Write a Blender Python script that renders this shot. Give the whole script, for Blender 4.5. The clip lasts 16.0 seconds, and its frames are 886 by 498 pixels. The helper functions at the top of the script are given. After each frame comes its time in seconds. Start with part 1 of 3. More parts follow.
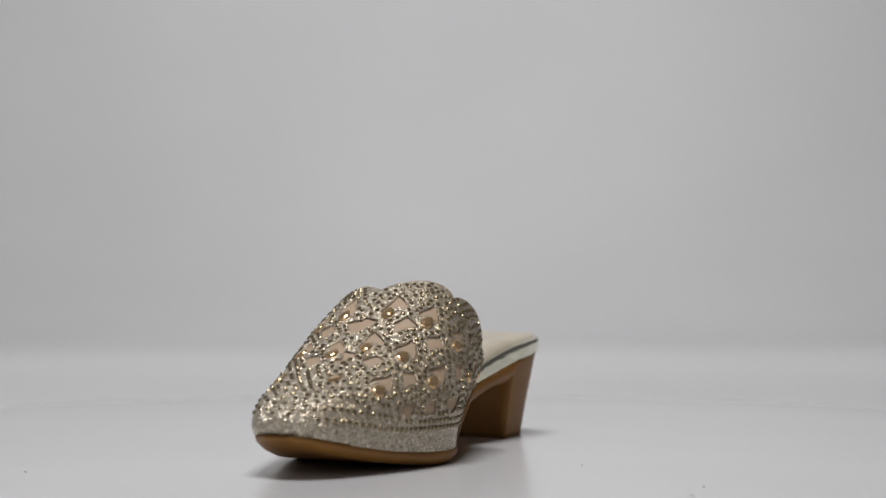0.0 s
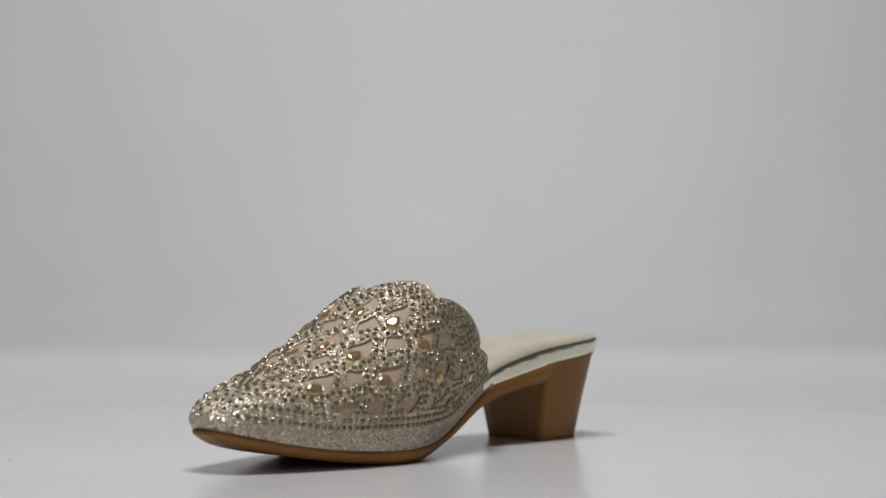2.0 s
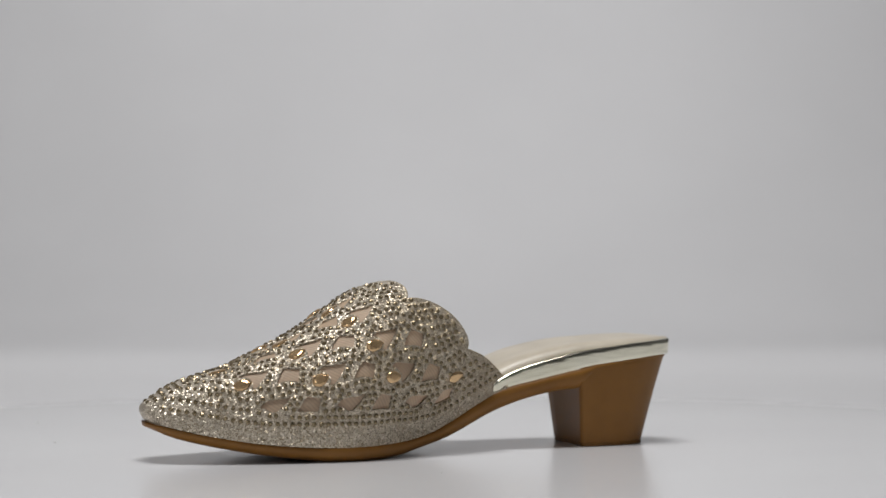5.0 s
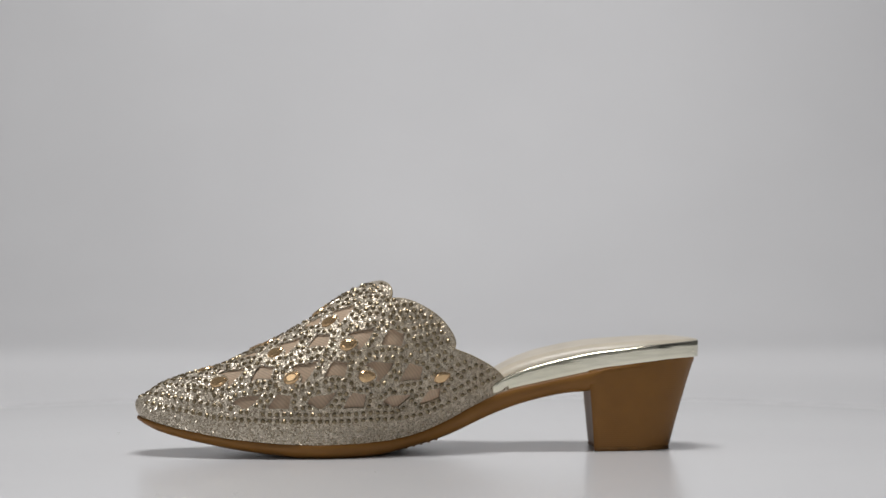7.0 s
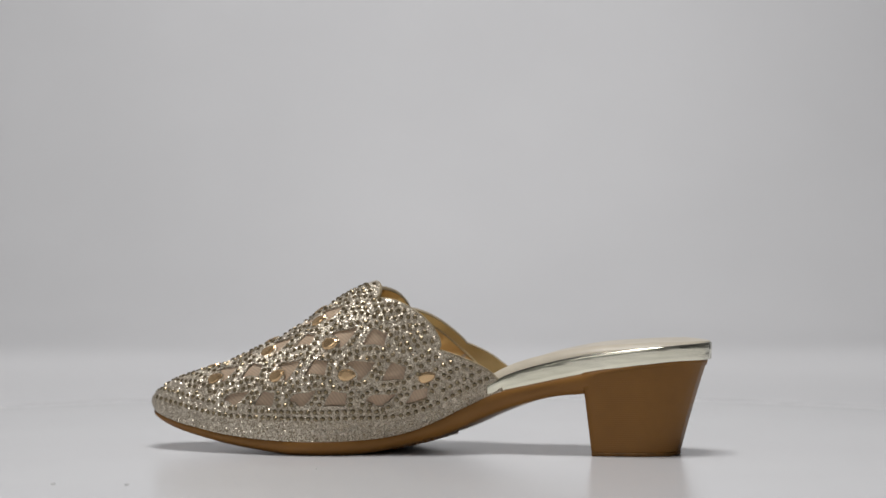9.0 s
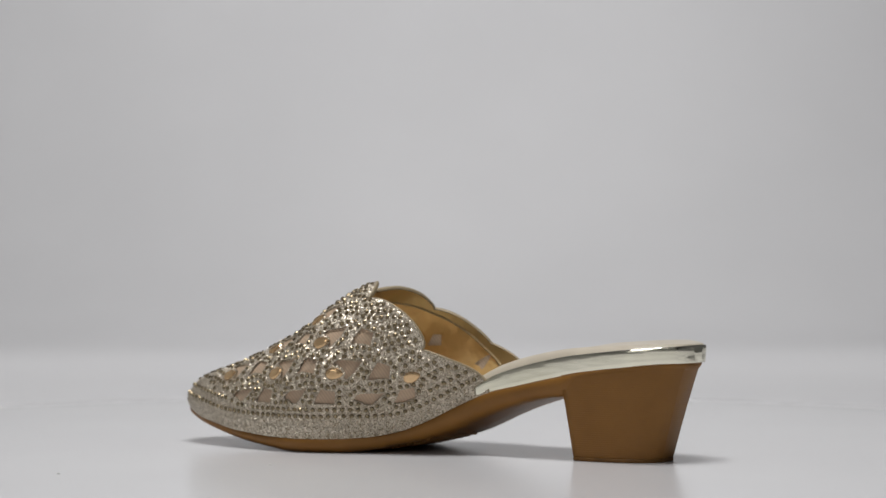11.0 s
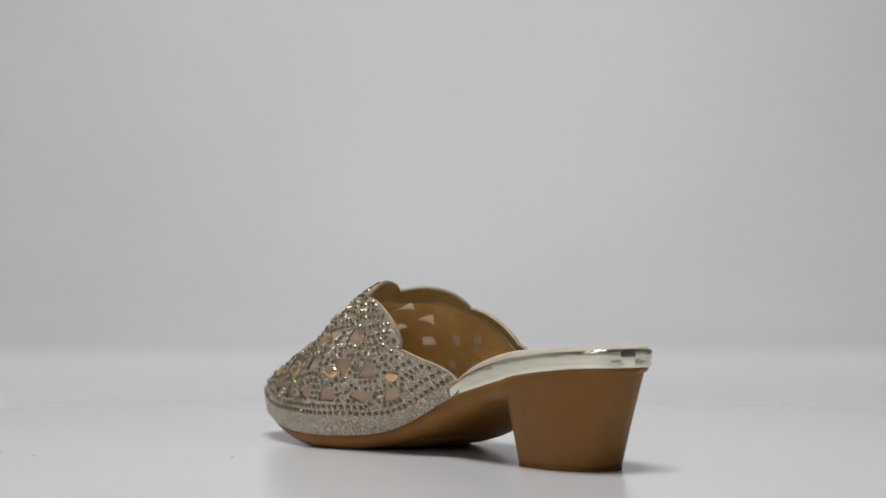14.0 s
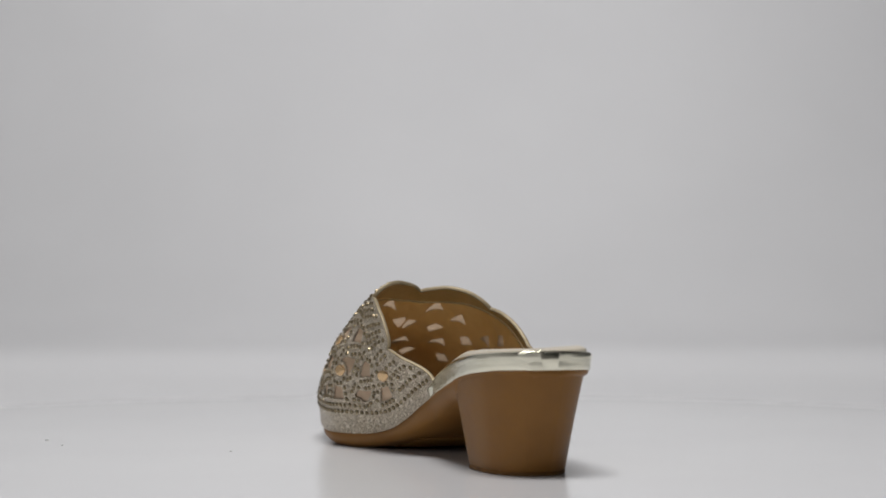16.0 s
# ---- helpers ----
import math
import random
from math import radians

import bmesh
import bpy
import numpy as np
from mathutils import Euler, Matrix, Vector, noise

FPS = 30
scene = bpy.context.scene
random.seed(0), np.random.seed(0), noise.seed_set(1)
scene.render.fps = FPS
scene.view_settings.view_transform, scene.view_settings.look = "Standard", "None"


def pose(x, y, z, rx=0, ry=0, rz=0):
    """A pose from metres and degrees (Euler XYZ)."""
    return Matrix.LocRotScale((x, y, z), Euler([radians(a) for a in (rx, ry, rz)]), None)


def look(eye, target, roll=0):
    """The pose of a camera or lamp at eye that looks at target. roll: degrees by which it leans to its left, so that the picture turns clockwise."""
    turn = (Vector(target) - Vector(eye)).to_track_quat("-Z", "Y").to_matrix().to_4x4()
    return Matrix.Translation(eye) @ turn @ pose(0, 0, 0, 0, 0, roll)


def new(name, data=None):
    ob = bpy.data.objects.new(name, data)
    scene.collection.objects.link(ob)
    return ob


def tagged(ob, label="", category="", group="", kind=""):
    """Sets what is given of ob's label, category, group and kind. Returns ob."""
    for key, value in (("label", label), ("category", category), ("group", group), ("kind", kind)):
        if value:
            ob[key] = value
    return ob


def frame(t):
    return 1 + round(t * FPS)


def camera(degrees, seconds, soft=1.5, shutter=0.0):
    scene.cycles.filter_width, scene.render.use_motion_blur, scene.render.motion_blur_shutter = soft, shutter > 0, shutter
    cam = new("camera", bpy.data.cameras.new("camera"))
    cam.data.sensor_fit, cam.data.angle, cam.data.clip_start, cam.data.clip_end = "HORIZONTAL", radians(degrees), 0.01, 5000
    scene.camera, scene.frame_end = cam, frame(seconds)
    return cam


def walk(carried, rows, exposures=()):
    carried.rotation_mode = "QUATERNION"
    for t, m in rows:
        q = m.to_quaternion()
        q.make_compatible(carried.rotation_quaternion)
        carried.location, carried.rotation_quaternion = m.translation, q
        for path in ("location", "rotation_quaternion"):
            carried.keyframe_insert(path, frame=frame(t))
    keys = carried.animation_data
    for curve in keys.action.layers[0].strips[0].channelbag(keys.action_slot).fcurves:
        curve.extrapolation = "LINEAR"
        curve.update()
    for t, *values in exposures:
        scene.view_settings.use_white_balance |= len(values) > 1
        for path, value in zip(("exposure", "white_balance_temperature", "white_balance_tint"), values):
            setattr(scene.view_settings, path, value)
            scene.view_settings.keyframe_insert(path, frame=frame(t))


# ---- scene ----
cam = camera(27.13, 16.0, soft=1.5)
EYE = pose(0.00703, -0.85, 0.08047, 90.888, 0, 0)
walk(cam, [(0.0, EYE), (16.0, EYE)], [(0.0, -0.11), (2.0, -0.1), (4.0, -0.06), (7.0, -0.03), (13.0, 0.0), (16.0, 0.0)])
cam.data.dof.use_dof, cam.data.dof.focus_distance, cam.data.dof.aperture_fstop = True, 0.82, 8.0

# ---- light ----
scene.view_settings.exposure = 0.0
world = bpy.data.worlds.new("world")
scene.world = world
world.use_nodes = True
world.node_tree.nodes["Background"].inputs[0].default_value = (0.9, 0.95, 1.0, 1)
world.node_tree.nodes["Background"].inputs[1].default_value = 0.1


def area_lamp(name, eye, target, sx, sy, watts, colour):
    data = bpy.data.lights.new(name, "AREA")
    data.shape, data.size, data.size_y, data.energy, data.color = "RECTANGLE", sx, sy, watts, colour
    ob = new(name, data)
    ob.matrix_world = look(eye, target)
    return ob


area_lamp("overhead_softbox", (-0.06, -0.22, 1.55), (0.0, 0.0, 0.0), 0.62, 0.5, 22.0, (0.995, 0.985, 0.985))
# added fill without a known source, lifts the camera-facing side and the lining
area_lamp("front_fill", (-0.5, -1.35, 0.8), (0.0, 0.0, 0.03), 0.7, 0.5, 1.7, (0.995, 0.985, 0.985))
# another added fill, aimed at the paper to brighten the wall evenly
area_lamp("backdrop_fill", (0.06, 0.70, 1.25), (0.04, 2.15, 0.9), 0.95, 0.35, 13.6, (0.995, 0.985, 0.985))


# ---- materials ----
def material(name, colour, rough=0.5, metal=0.0, **more):
    m = bpy.data.materials.new(name)
    m.use_nodes = True
    b = m.node_tree.nodes["Principled BSDF"]
    b.inputs["Base Color"].default_value = (*colour, 1)
    b.inputs["Roughness"].default_value = rough
    b.inputs["Metallic"].default_value = metal
    for k, v in more.items():
        b.inputs[k].default_value = v
    return m


def nodes_of(m):
    t = m.node_tree
    return t.nodes, t.links, t.nodes["Principled BSDF"]


def texture(n, l, kind, scale, **more):
    co = n.new("ShaderNodeTexCoord")
    tex = n.new("ShaderNodeTex" + kind)
    tex.inputs["Scale"].default_value = scale
    for k, v in more.items():
        tex.inputs[k].default_value = v
    l.new(co.outputs["Object"], tex.inputs["Vector"])
    return tex


def ramp(n, l, value, low, high, a=0.3, b=0.7):
    r = n.new("ShaderNodeValToRGB")
    r.color_ramp.elements[0].position, r.color_ramp.elements[1].position = a, b
    r.color_ramp.elements[0].color, r.color_ramp.elements[1].color = (*low, 1), (*high, 1)
    l.new(value, r.inputs["Fac"])
    return r


def bump(n, l, b, height, strength, distance):
    k = n.new("ShaderNodeBump")
    k.inputs["Strength"].default_value, k.inputs["Distance"].default_value = strength, distance
    l.new(height, k.inputs["Height"])
    l.new(k.outputs["Normal"], b.inputs["Normal"])
    return k


def mottled(name, low, high, scale, rough, metal=0.0, relief=0.0, fine=400.0, **more):
    """A surface with soft stains at one scale and fine grain at another."""
    m = material(name, high, rough, metal, **more)
    n, l, b = nodes_of(m)
    stain = texture(n, l, "Noise", scale, Detail=4.0)
    r = ramp(n, l, stain.outputs["Fac"], low, high)
    l.new(r.outputs["Color"], b.inputs["Base Color"])
    if relief:
        grain = texture(n, l, "Noise", fine, Detail=3.0)
        bump(n, l, b, grain.outputs["Fac"], 0.5, relief)
    return m


def glitter(name):
    """Flakes a third of a millimetre across, each with its own tilt."""
    m = material(name, (0.62, 0.57, 0.50), 0.32, 0.64)
    n, l, b = nodes_of(m)
    cell = texture(n, l, "Voronoi", 2500.0)
    geo = n.new("ShaderNodeNewGeometry")
    sub = n.new("ShaderNodeVectorMath")
    sub.operation = "SUBTRACT"
    sub.inputs[1].default_value = (0.5, 0.5, 0.5)
    l.new(cell.outputs["Color"], sub.inputs[0])
    mul = n.new("ShaderNodeVectorMath")
    mul.operation = "SCALE"
    mul.inputs["Scale"].default_value = 1.4
    l.new(sub.outputs[0], mul.inputs[0])
    add = n.new("ShaderNodeVectorMath")
    add.operation = "ADD"
    l.new(geo.outputs["Normal"], add.inputs[0])
    l.new(mul.outputs[0], add.inputs[1])
    nor = n.new("ShaderNodeVectorMath")
    nor.operation = "NORMALIZE"
    l.new(add.outputs[0], nor.inputs[0])
    l.new(nor.outputs[0], b.inputs["Normal"])
    sep = n.new("ShaderNodeSeparateColor")
    l.new(cell.outputs["Color"], sep.inputs[0])
    r = ramp(n, l, sep.outputs[0], (0.285, 0.22, 0.13), (0.87, 0.785, 0.66), 0.1, 0.9)
    l.new(r.outputs["Color"], b.inputs["Base Color"])
    return m


GLITTER = glitter("champagne_glitter")
STONE = material("smoky_crystal", (0.25, 0.195, 0.115), 0.12, 0.64)
GEM = material("amber_crystal", (0.70, 0.48, 0.26), 0.07, 0.75)
GOLD_LINING = mottled("gold_lining_leather", (0.82, 0.55, 0.23), (0.92, 0.65, 0.30), 60, 0.32, 0.5, 0.004, 55)


def foil():
    """Mirror-like film, puckered along its length."""
    m = mottled("pale_gold_foil", (0.80, 0.77, 0.62), (0.87, 0.84, 0.70), 40, 0.17, 1.0)
    n, l, b = nodes_of(m)
    co = n.new("ShaderNodeTexCoord")
    stretch = n.new("ShaderNodeMapping")
    stretch.inputs["Scale"].default_value = (28.0, 28.0, 170.0)
    l.new(co.outputs["Object"], stretch.inputs["Vector"])
    tex = n.new("ShaderNodeTexNoise")
    tex.inputs["Scale"].default_value, tex.inputs["Detail"].default_value = 1.0, 2.0
    l.new(stretch.outputs[0], tex.inputs["Vector"])
    bump(n, l, b, tex.outputs["Fac"], 0.3, 0.0014)
    return m


GOLD_FOIL = foil()
EDGE = mottled("champagne_edge_leather", (0.30, 0.24, 0.15), (0.38, 0.31, 0.20), 300, 0.55, 0.3, 0.0001, 900)
PIPING = mottled("gold_piping", (0.33, 0.255, 0.145), (0.44, 0.345, 0.205), 300, 0.55, 0.4)
COLLAR_GOLD = mottled("champagne_collar_leather", (0.56, 0.42, 0.19), (0.66, 0.50, 0.25), 90, 0.34, 0.7, 0.0004, 260)
INSOLE = mottled("cream_insole", (0.49, 0.435, 0.345), (0.57, 0.51, 0.41), 70, 0.38, 0.0, 0.0001, 1200)
BROWN = mottled("tan_moulded_rubber", (0.215, 0.095, 0.017), (0.26, 0.118, 0.023), 45, 0.48, 0.0, 0.00005, 1500, **{"Specular IOR Level": 0.3})


def ribbed():
    m = mottled("tan_ribbed_rubber", (0.215, 0.095, 0.017), (0.26, 0.118, 0.023), 45, 0.46, 0.0, **{"Specular IOR Level": 0.3})
    n, l, b = nodes_of(m)
    wave = texture(n, l, "Wave", 330.0, Distortion=1.2, Detail=2.0)
    wave.bands_direction = "Z"
    bump(n, l, b, wave.outputs["Fac"], 0.5, 0.00008)
    return m


HEEL = ribbed()
HEEL_TIP = mottled("dark_tan_rubber", (0.13, 0.06, 0.014), (0.19, 0.088, 0.02), 220, 0.6, 0.0, 0.0001, 900, **{"Specular IOR Level": 0.3})
PRINT = material("gold_print", (0.58, 0.41, 0.10), 0.35, 0.5)


def fabric():
    m = bpy.data.materials.new("nude_mesh_fabric")
    m.use_nodes = True
    n, l, b = nodes_of(m)
    wave = texture(n, l, "Wave", 300.0, Distortion=1.0)
    wave.bands_direction = "DIAGONAL"
    r = ramp(n, l, wave.outputs["Fac"], (0.63, 0.485, 0.345), (0.74, 0.58, 0.43), 0.15, 0.85)
    l.new(r.outputs["Color"], b.inputs["Base Color"])
    b.inputs["Roughness"].default_value = 0.6
    glow = n.new("ShaderNodeBsdfTranslucent")
    l.new(r.outputs["Color"], glow.inputs["Color"])
    mix = n.new("ShaderNodeMixShader")
    mix.inputs[0].default_value = 0.4
    l.new(b.outputs[0], mix.inputs[1])
    l.new(glow.outputs[0], mix.inputs[2])
    l.new(mix.outputs[0], n["Material Output"].inputs["Surface"])
    return m


FABRIC = fabric()
WHITE_BOARD = mottled("glossy_white_board", (0.632, 0.632, 0.642), (0.668, 0.668, 0.678), 5, 0.22, 0.0, 0.00006, 500)
PAPER = mottled("white_backdrop_paper", (0.625, 0.625, 0.635), (0.665, 0.665, 0.675), 2.5, 0.75, 0.0, 0.0002, 300)
ROOM = mottled("grey_room_paint", (0.16, 0.16, 0.16), (0.20, 0.20, 0.20), 1.5, 0.8)
# for unseen walls that act as reflectors toward the shoe
BOUNCE_WALL = mottled("white_bounce_paint", (0.60, 0.60, 0.59), (0.66, 0.66, 0.65), 1.5, 0.8)
DUST = material("grey_dust", (0.52, 0.51, 0.50), 0.9)


# ---- mesh helpers ----
MM = 0.001


def mesh_object(name, verts, faces, mat, parent=None, label="", smooth=True):
    me = bpy.data.meshes.new(name)
    me.from_pydata([tuple(v) for v in verts], [], [tuple(f) for f in faces])
    me.materials.append(mat)
    if smooth:
        me.polygons.foreach_set("use_smooth", [True] * len(me.polygons))
    me.update()
    ob = new(name, me)
    if parent is not None:
        ob.parent = parent
    if label:
        tagged(ob, label)
    return ob


def pchip(xs, ys):
    """A smooth curve through the knots that never overshoots."""
    xs, ys = np.array(xs, float), np.array(ys, float)
    h, d = np.diff(xs), np.diff(ys) / np.diff(xs)
    m = np.zeros(len(xs))
    m[0], m[-1] = d[0], d[-1]
    for i in range(1, len(xs) - 1):
        if d[i - 1] * d[i] > 0:
            w1, w2 = 2 * h[i] + h[i - 1], h[i] + 2 * h[i - 1]
            m[i] = (w1 + w2) / (w1 / d[i - 1] + w2 / d[i])

    def f(x):
        x = np.clip(np.asarray(x, float), xs[0], xs[-1])
        i = np.clip(np.searchsorted(xs, x) - 1, 0, len(xs) - 2)
        t = (x - xs[i]) / h[i]
        return ((1 + 2 * t) * (1 - t) ** 2 * ys[i] + t * (1 - t) ** 2 * h[i] * m[i]
                + t * t * (3 - 2 * t) * ys[i + 1] + t * t * (t - 1) * h[i] * m[i + 1])
    return f


# ---- studio ----
def loft_sheet(name, rows, mat, **kw):
    k = len(rows[0])
    verts = [p for r in rows for p in r]
    faces = [(i * k + j, i * k + j + 1, (i + 1) * k + j + 1, (i + 1) * k + j)
             for i in range(len(rows) - 1) for j in range(k - 1)]
    return mesh_object(name, verts, faces, mat, **kw)


def backdrop():
    prof = [(-1.6, -0.004), (1.5, -0.004)]
    r, y0 = 0.68, 1.5
    prof += [(y0 + r * math.sin(a), -0.004 + r * (1 - math.cos(a))) for a in [radians(d) for d in range(3, 91, 3)]]
    prof += [(y0 + r, 2.4)]
    ob = loft_sheet("backdrop", [[(x, y, z) for x in (-0.95, -0.4, 0.4, 0.95)] for y, z in prof], PAPER)
    tagged(ob, "seamless white paper sweep behind the turntable", "backdrop", kind="structure")


def room():
    # unseen enclosure; south and west are white to bounce light, the rest stays dark
    a, b, z0, z1 = 1.75, 2.3, -0.8, 2.45
    c = [(-a, -b, z0), (a, -b, z0), (a, b, z0), (-a, b, z0), (-a, -b, z1), (a, -b, z1), (a, b, z1), (-a, b, z1)]
    for name, f in (("floor", (0, 1, 2, 3)), ("ceiling", (7, 6, 5, 4)), ("wall_south", (0, 4, 5, 1)),
                    ("wall_north", (2, 6, 7, 3)), ("wall_east", (1, 5, 6, 2)), ("wall_west", (3, 7, 4, 0))):
        ob = mesh_object(name, [c[i] for i in f], [(0, 1, 2, 3)], BOUNCE_WALL if name in ("wall_south", "wall_west") else ROOM, smooth=False)
        tagged(ob, ("unseen white light-bouncing studio " if name in ("wall_south", "wall_west") else "unseen plain grey studio ") + name.split("_")[0], name.split("_")[0], kind="structure")


def specks(parent):
    """Bits of dust lying on the board."""
    for x, y, r in ((-0.1605, 0.0988, .0011), (-0.0704, -0.1642, .0011), (-0.0208, -0.0888, .0009), (-0.0985, -0.1710, .0013), (-0.1584, 0.2205, .0010)):
        bm = bmesh.new()
        bmesh.ops.create_icosphere(bm, subdivisions=1, radius=r * .75)
        bmesh.ops.scale(bm, vec=(1.3, .8, .3), verts=bm.verts)
        me = bpy.data.meshes.new("dust_speck")
        bm.to_mesh(me)
        bm.free()
        me.materials.append(DUST)
        ob = new("dust_speck", me)
        ob.parent = parent
        ob.location = (x, y, .0002)
        ob.rotation_euler = (0, 0, 40 * x / .1)


def turntable():
    base = new("turntable")
    tagged(base, "round glossy white turntable board under the shoe", "turntable")
    n, R = 128, 0.40
    rings = [(0.0, 0.0), (0.2, 0.0), (R - 0.0006, 0.0), (R, -0.0006), (R, -0.0035), (R - 0.0004, -0.0039)]
    verts = [(0, 0, 0)]
    faces = []
    for r, z in rings[1:]:
        verts += [(r * math.cos(2 * math.pi * i / n), r * math.sin(2 * math.pi * i / n), z) for i in range(n)]
    faces += [(0, 1 + i, 1 + (i + 1) % n) for i in range(n)]
    for k in range(len(rings) - 2):
        o = 1 + k * n
        faces += [(o + i, o + n + i, o + n + (i + 1) % n, o + (i + 1) % n) for i in range(n)]
    specks(base)
    disc = mesh_object("disc", verts, faces, WHITE_BOARD, base)
    for p in disc.data.polygons:
        p.use_smooth = False
    return base


# ---- shoe form, in millimetres; x runs from toe to heel, y to the outer side ----
EDGE_X = [-134, -133.6, -132, -128, -120, -104, -80, -60, -45, -30, -20, 0, 20, 36, 60, 90, 105, 115, 122, 126.5, 128]
NEAR = pchip(EDGE_X, [-7, -12, -18, -23, -27.6, -32.6, -37.3, -38.7, -37.5, -32, -26, -16, -9, -5.2, -5, -4.2, -2.3, 1.5, 6.5, 12.5, 22])
FAR = pchip(EDGE_X, [-7, -2, 3, 7.5, 12.5, 20.5, 31, 39, 42, 43, 43.5, 44, 45, 46, 47.5, 47, 45.3, 42.3, 37.5, 31, 22])
# the upper bulges over the sole edge at the waist
WIDE_NEAR = pchip([-134, -104, -95, -74, -61, -45, -27, -10, 6, 20, 28, 37], [0, 0.8, 1.2, 1.2, 1.2, 3.2, 6.2, 8.5, 10.0, 9.0, 5.5, 0.5])
WIDE_FAR = pchip([-134, -100, -60, -30, 6, 25, 37], [0, 0.5, 1.5, 3.0, 4.0, 2.5, 0.5])
FEATHER = pchip([-134, -132.6, -130, -127, -122, -102, -84, -60, -39, -19, -5, 8, 21, 36, 51, 64, 77, 90, 102, 115, 128],
                [18.4, 17.4, 16.9, 16.4, 15.3, 11.4, 8.6, 6.7, 6.2, 7, 9.6, 14.8, 21.6, 28.3, 31.7, 34.6, 37.3, 39.6, 41.4, 43, 43.8])
UNDER = pchip([-134, -127, -123, -114, -99, -85, -66, -52, -34, -23, -9, 5, 14, 26, 38, 51, 64, 76, 82, 128],
              [16.5, 13.5, 11.8, 9.2, 6, 3.6, 1.3, 0.0, 0.0, 0.6, 3.4, 7.0, 10.5, 16.0, 20.7, 24.6, 27.2, 28.4, 35.6, 41.0])
RAND_TOP = pchip([-134, -60, -20, 20, 33, 38, 51, 64, 77, 90, 102, 115, 128],
                 [20, 10, 11, 26, 33.3, 35.9, 40.3, 43.5, 46.1, 47.7, 49.1, 50.2, 51.2])
CROWN = pchip([-134.0, -133.6, -132.6, -128, -122, -108, -95, -82, -69, -56, -42, -32, -24, -10, 36],
              [21.0, 23.3, 25.2, 27.9, 32.0, 37.1, 40.7, 46.9, 53.2, 61.1, 70.9, 76.4, 79.6, 83, 86])
CENTRE = pchip([-134, -104, -60, -30, 36], [-7, -5, 0, 1, 16])
ARCH_TOE = [(0, 1), (.38, .985), (.62, .94), (.79, .84), (.9, .69), (.97, .48), (1.0, .28), (1.0, .1), (1.0, 0)]
ARCH_MID = [(0, 1), (.28, .982), (.5, .928), (.67, .842), (.81, .742), (.93, .61), (1, .43), (1, .2), (1, 0)]
ARCH_REAR = [(0, 1), (.36, .988), (.64, .95), (.84, .875), (.97, .73), (1.02, .54), (1.02, .36), (1, .18), (1, 0)]


def vamp(x, q):
    """The point of the upper at x, q from -1 (inner edge at the sole) over 0 (crown) to 1 (outer edge)."""
    x, q = np.broadcast_arrays(np.asarray(x, float), np.asarray(q, float))
    u = np.abs(q)
    k = np.linspace(0, 1, 9)
    (yt, zt), (ym, zm), (yr, zr) = [[pchip(k, [p[i] for p in a])(u) for i in (0, 1)] for a in (ARCH_TOE, ARCH_MID, ARCH_REAR)]
    a = np.clip((x + 100) / 55, 0, 1)
    b = np.clip((x + 40) / 45, 0, 1)
    a, b = a * a * (3 - 2 * a), b * b * (3 - 2 * b)
    b = np.where(q < 0, b, .3 * b)
    Y = (yt * (1 - a) + ym * a) * (1 - b) + yr * b
    Z = (zt * (1 - a) + zm * a) * (1 - b) + zr * b
    low = np.clip(Z / .4, 0, 1)
    low = low * low * (3 - 2 * low)
    c = CENTRE(x)
    y = np.where(q < 0, c - (c - NEAR(x)) * Y - WIDE_NEAR(x) * Y * low, c + (FAR(x) - c) * Y + WIDE_FAR(x) * Y * low)
    h = (CROWN(x) - FEATHER(x)) * Z
    # the toe tucks in to the sole
    tuck = np.clip((-112 - x) / 20, 0, 1) * np.clip(1 - h / 6, 0, 1) ** 2
    return np.stack([x + 2.4 * tuck, c + (y - c) * (1 - .07 * tuck), FEATHER(x) + h], -1)


# the scalloped throat: q and x of the notches, with a lobe between each two
NOTCH = [(-1.0, 36.6), (-0.68, 11.3), (-0.375, -17.8), (0.03, -35.2), (0.43, -21.0), (0.69, 4.6), (1.0, 36.0)]
LOBE = [5.4, 8.8, 6.6, 3.2, 2.2, 4.0]


def throat(q):
    q = np.asarray(q, float)
    out = np.zeros_like(q)
    for (a, xa), (b, xb), h in zip(NOTCH, NOTCH[1:], LOBE):
        t = np.clip((q - a) / (b - a), 0, 1)
        out = np.where((q >= a) & (q <= b), xa + (xb - xa) * t + h * np.sin(np.pi * t) ** 0.6, out)
    return out


def loft_x(name, xs, section, mat, parent, label=""):
    """A closed body: the section's ring of points at each x, with both ends closed."""
    rings = [section(x) for x in xs]
    k = len(rings[0])
    verts = [Vector(p) * MM for r in rings for p in r]
    faces = [(i * k + j, i * k + (j + 1) % k, (i + 1) * k + (j + 1) % k, (i + 1) * k + j)
             for i in range(len(rings) - 1) for j in range(k)]
    faces += [tuple(range(k))[::-1], tuple((len(rings) - 1) * k + j for j in range(k))]
    return mesh_object(name, verts, faces, mat, parent, label)


def stations(a, b, n, ea=True, eb=True):
    """Places from a to b, closer together at the rounded ends."""
    t = np.linspace(0, 1, n)
    if ea and eb:
        t = (1 - np.cos(np.pi * t)) / 2
    elif ea:
        t = 1 - np.cos(np.pi / 2 * t)
    elif eb:
        t = np.sin(np.pi / 2 * t)
    return a + (b - a) * t


SETBACK = pchip([-134, -131.6, -128, -100, -60, -40, 80, 95, 110, 122, 125.8], [5, 4.2, 2.8, 2.6, 1.0, 0, 0, .7, 1.6, 2.6, 5])


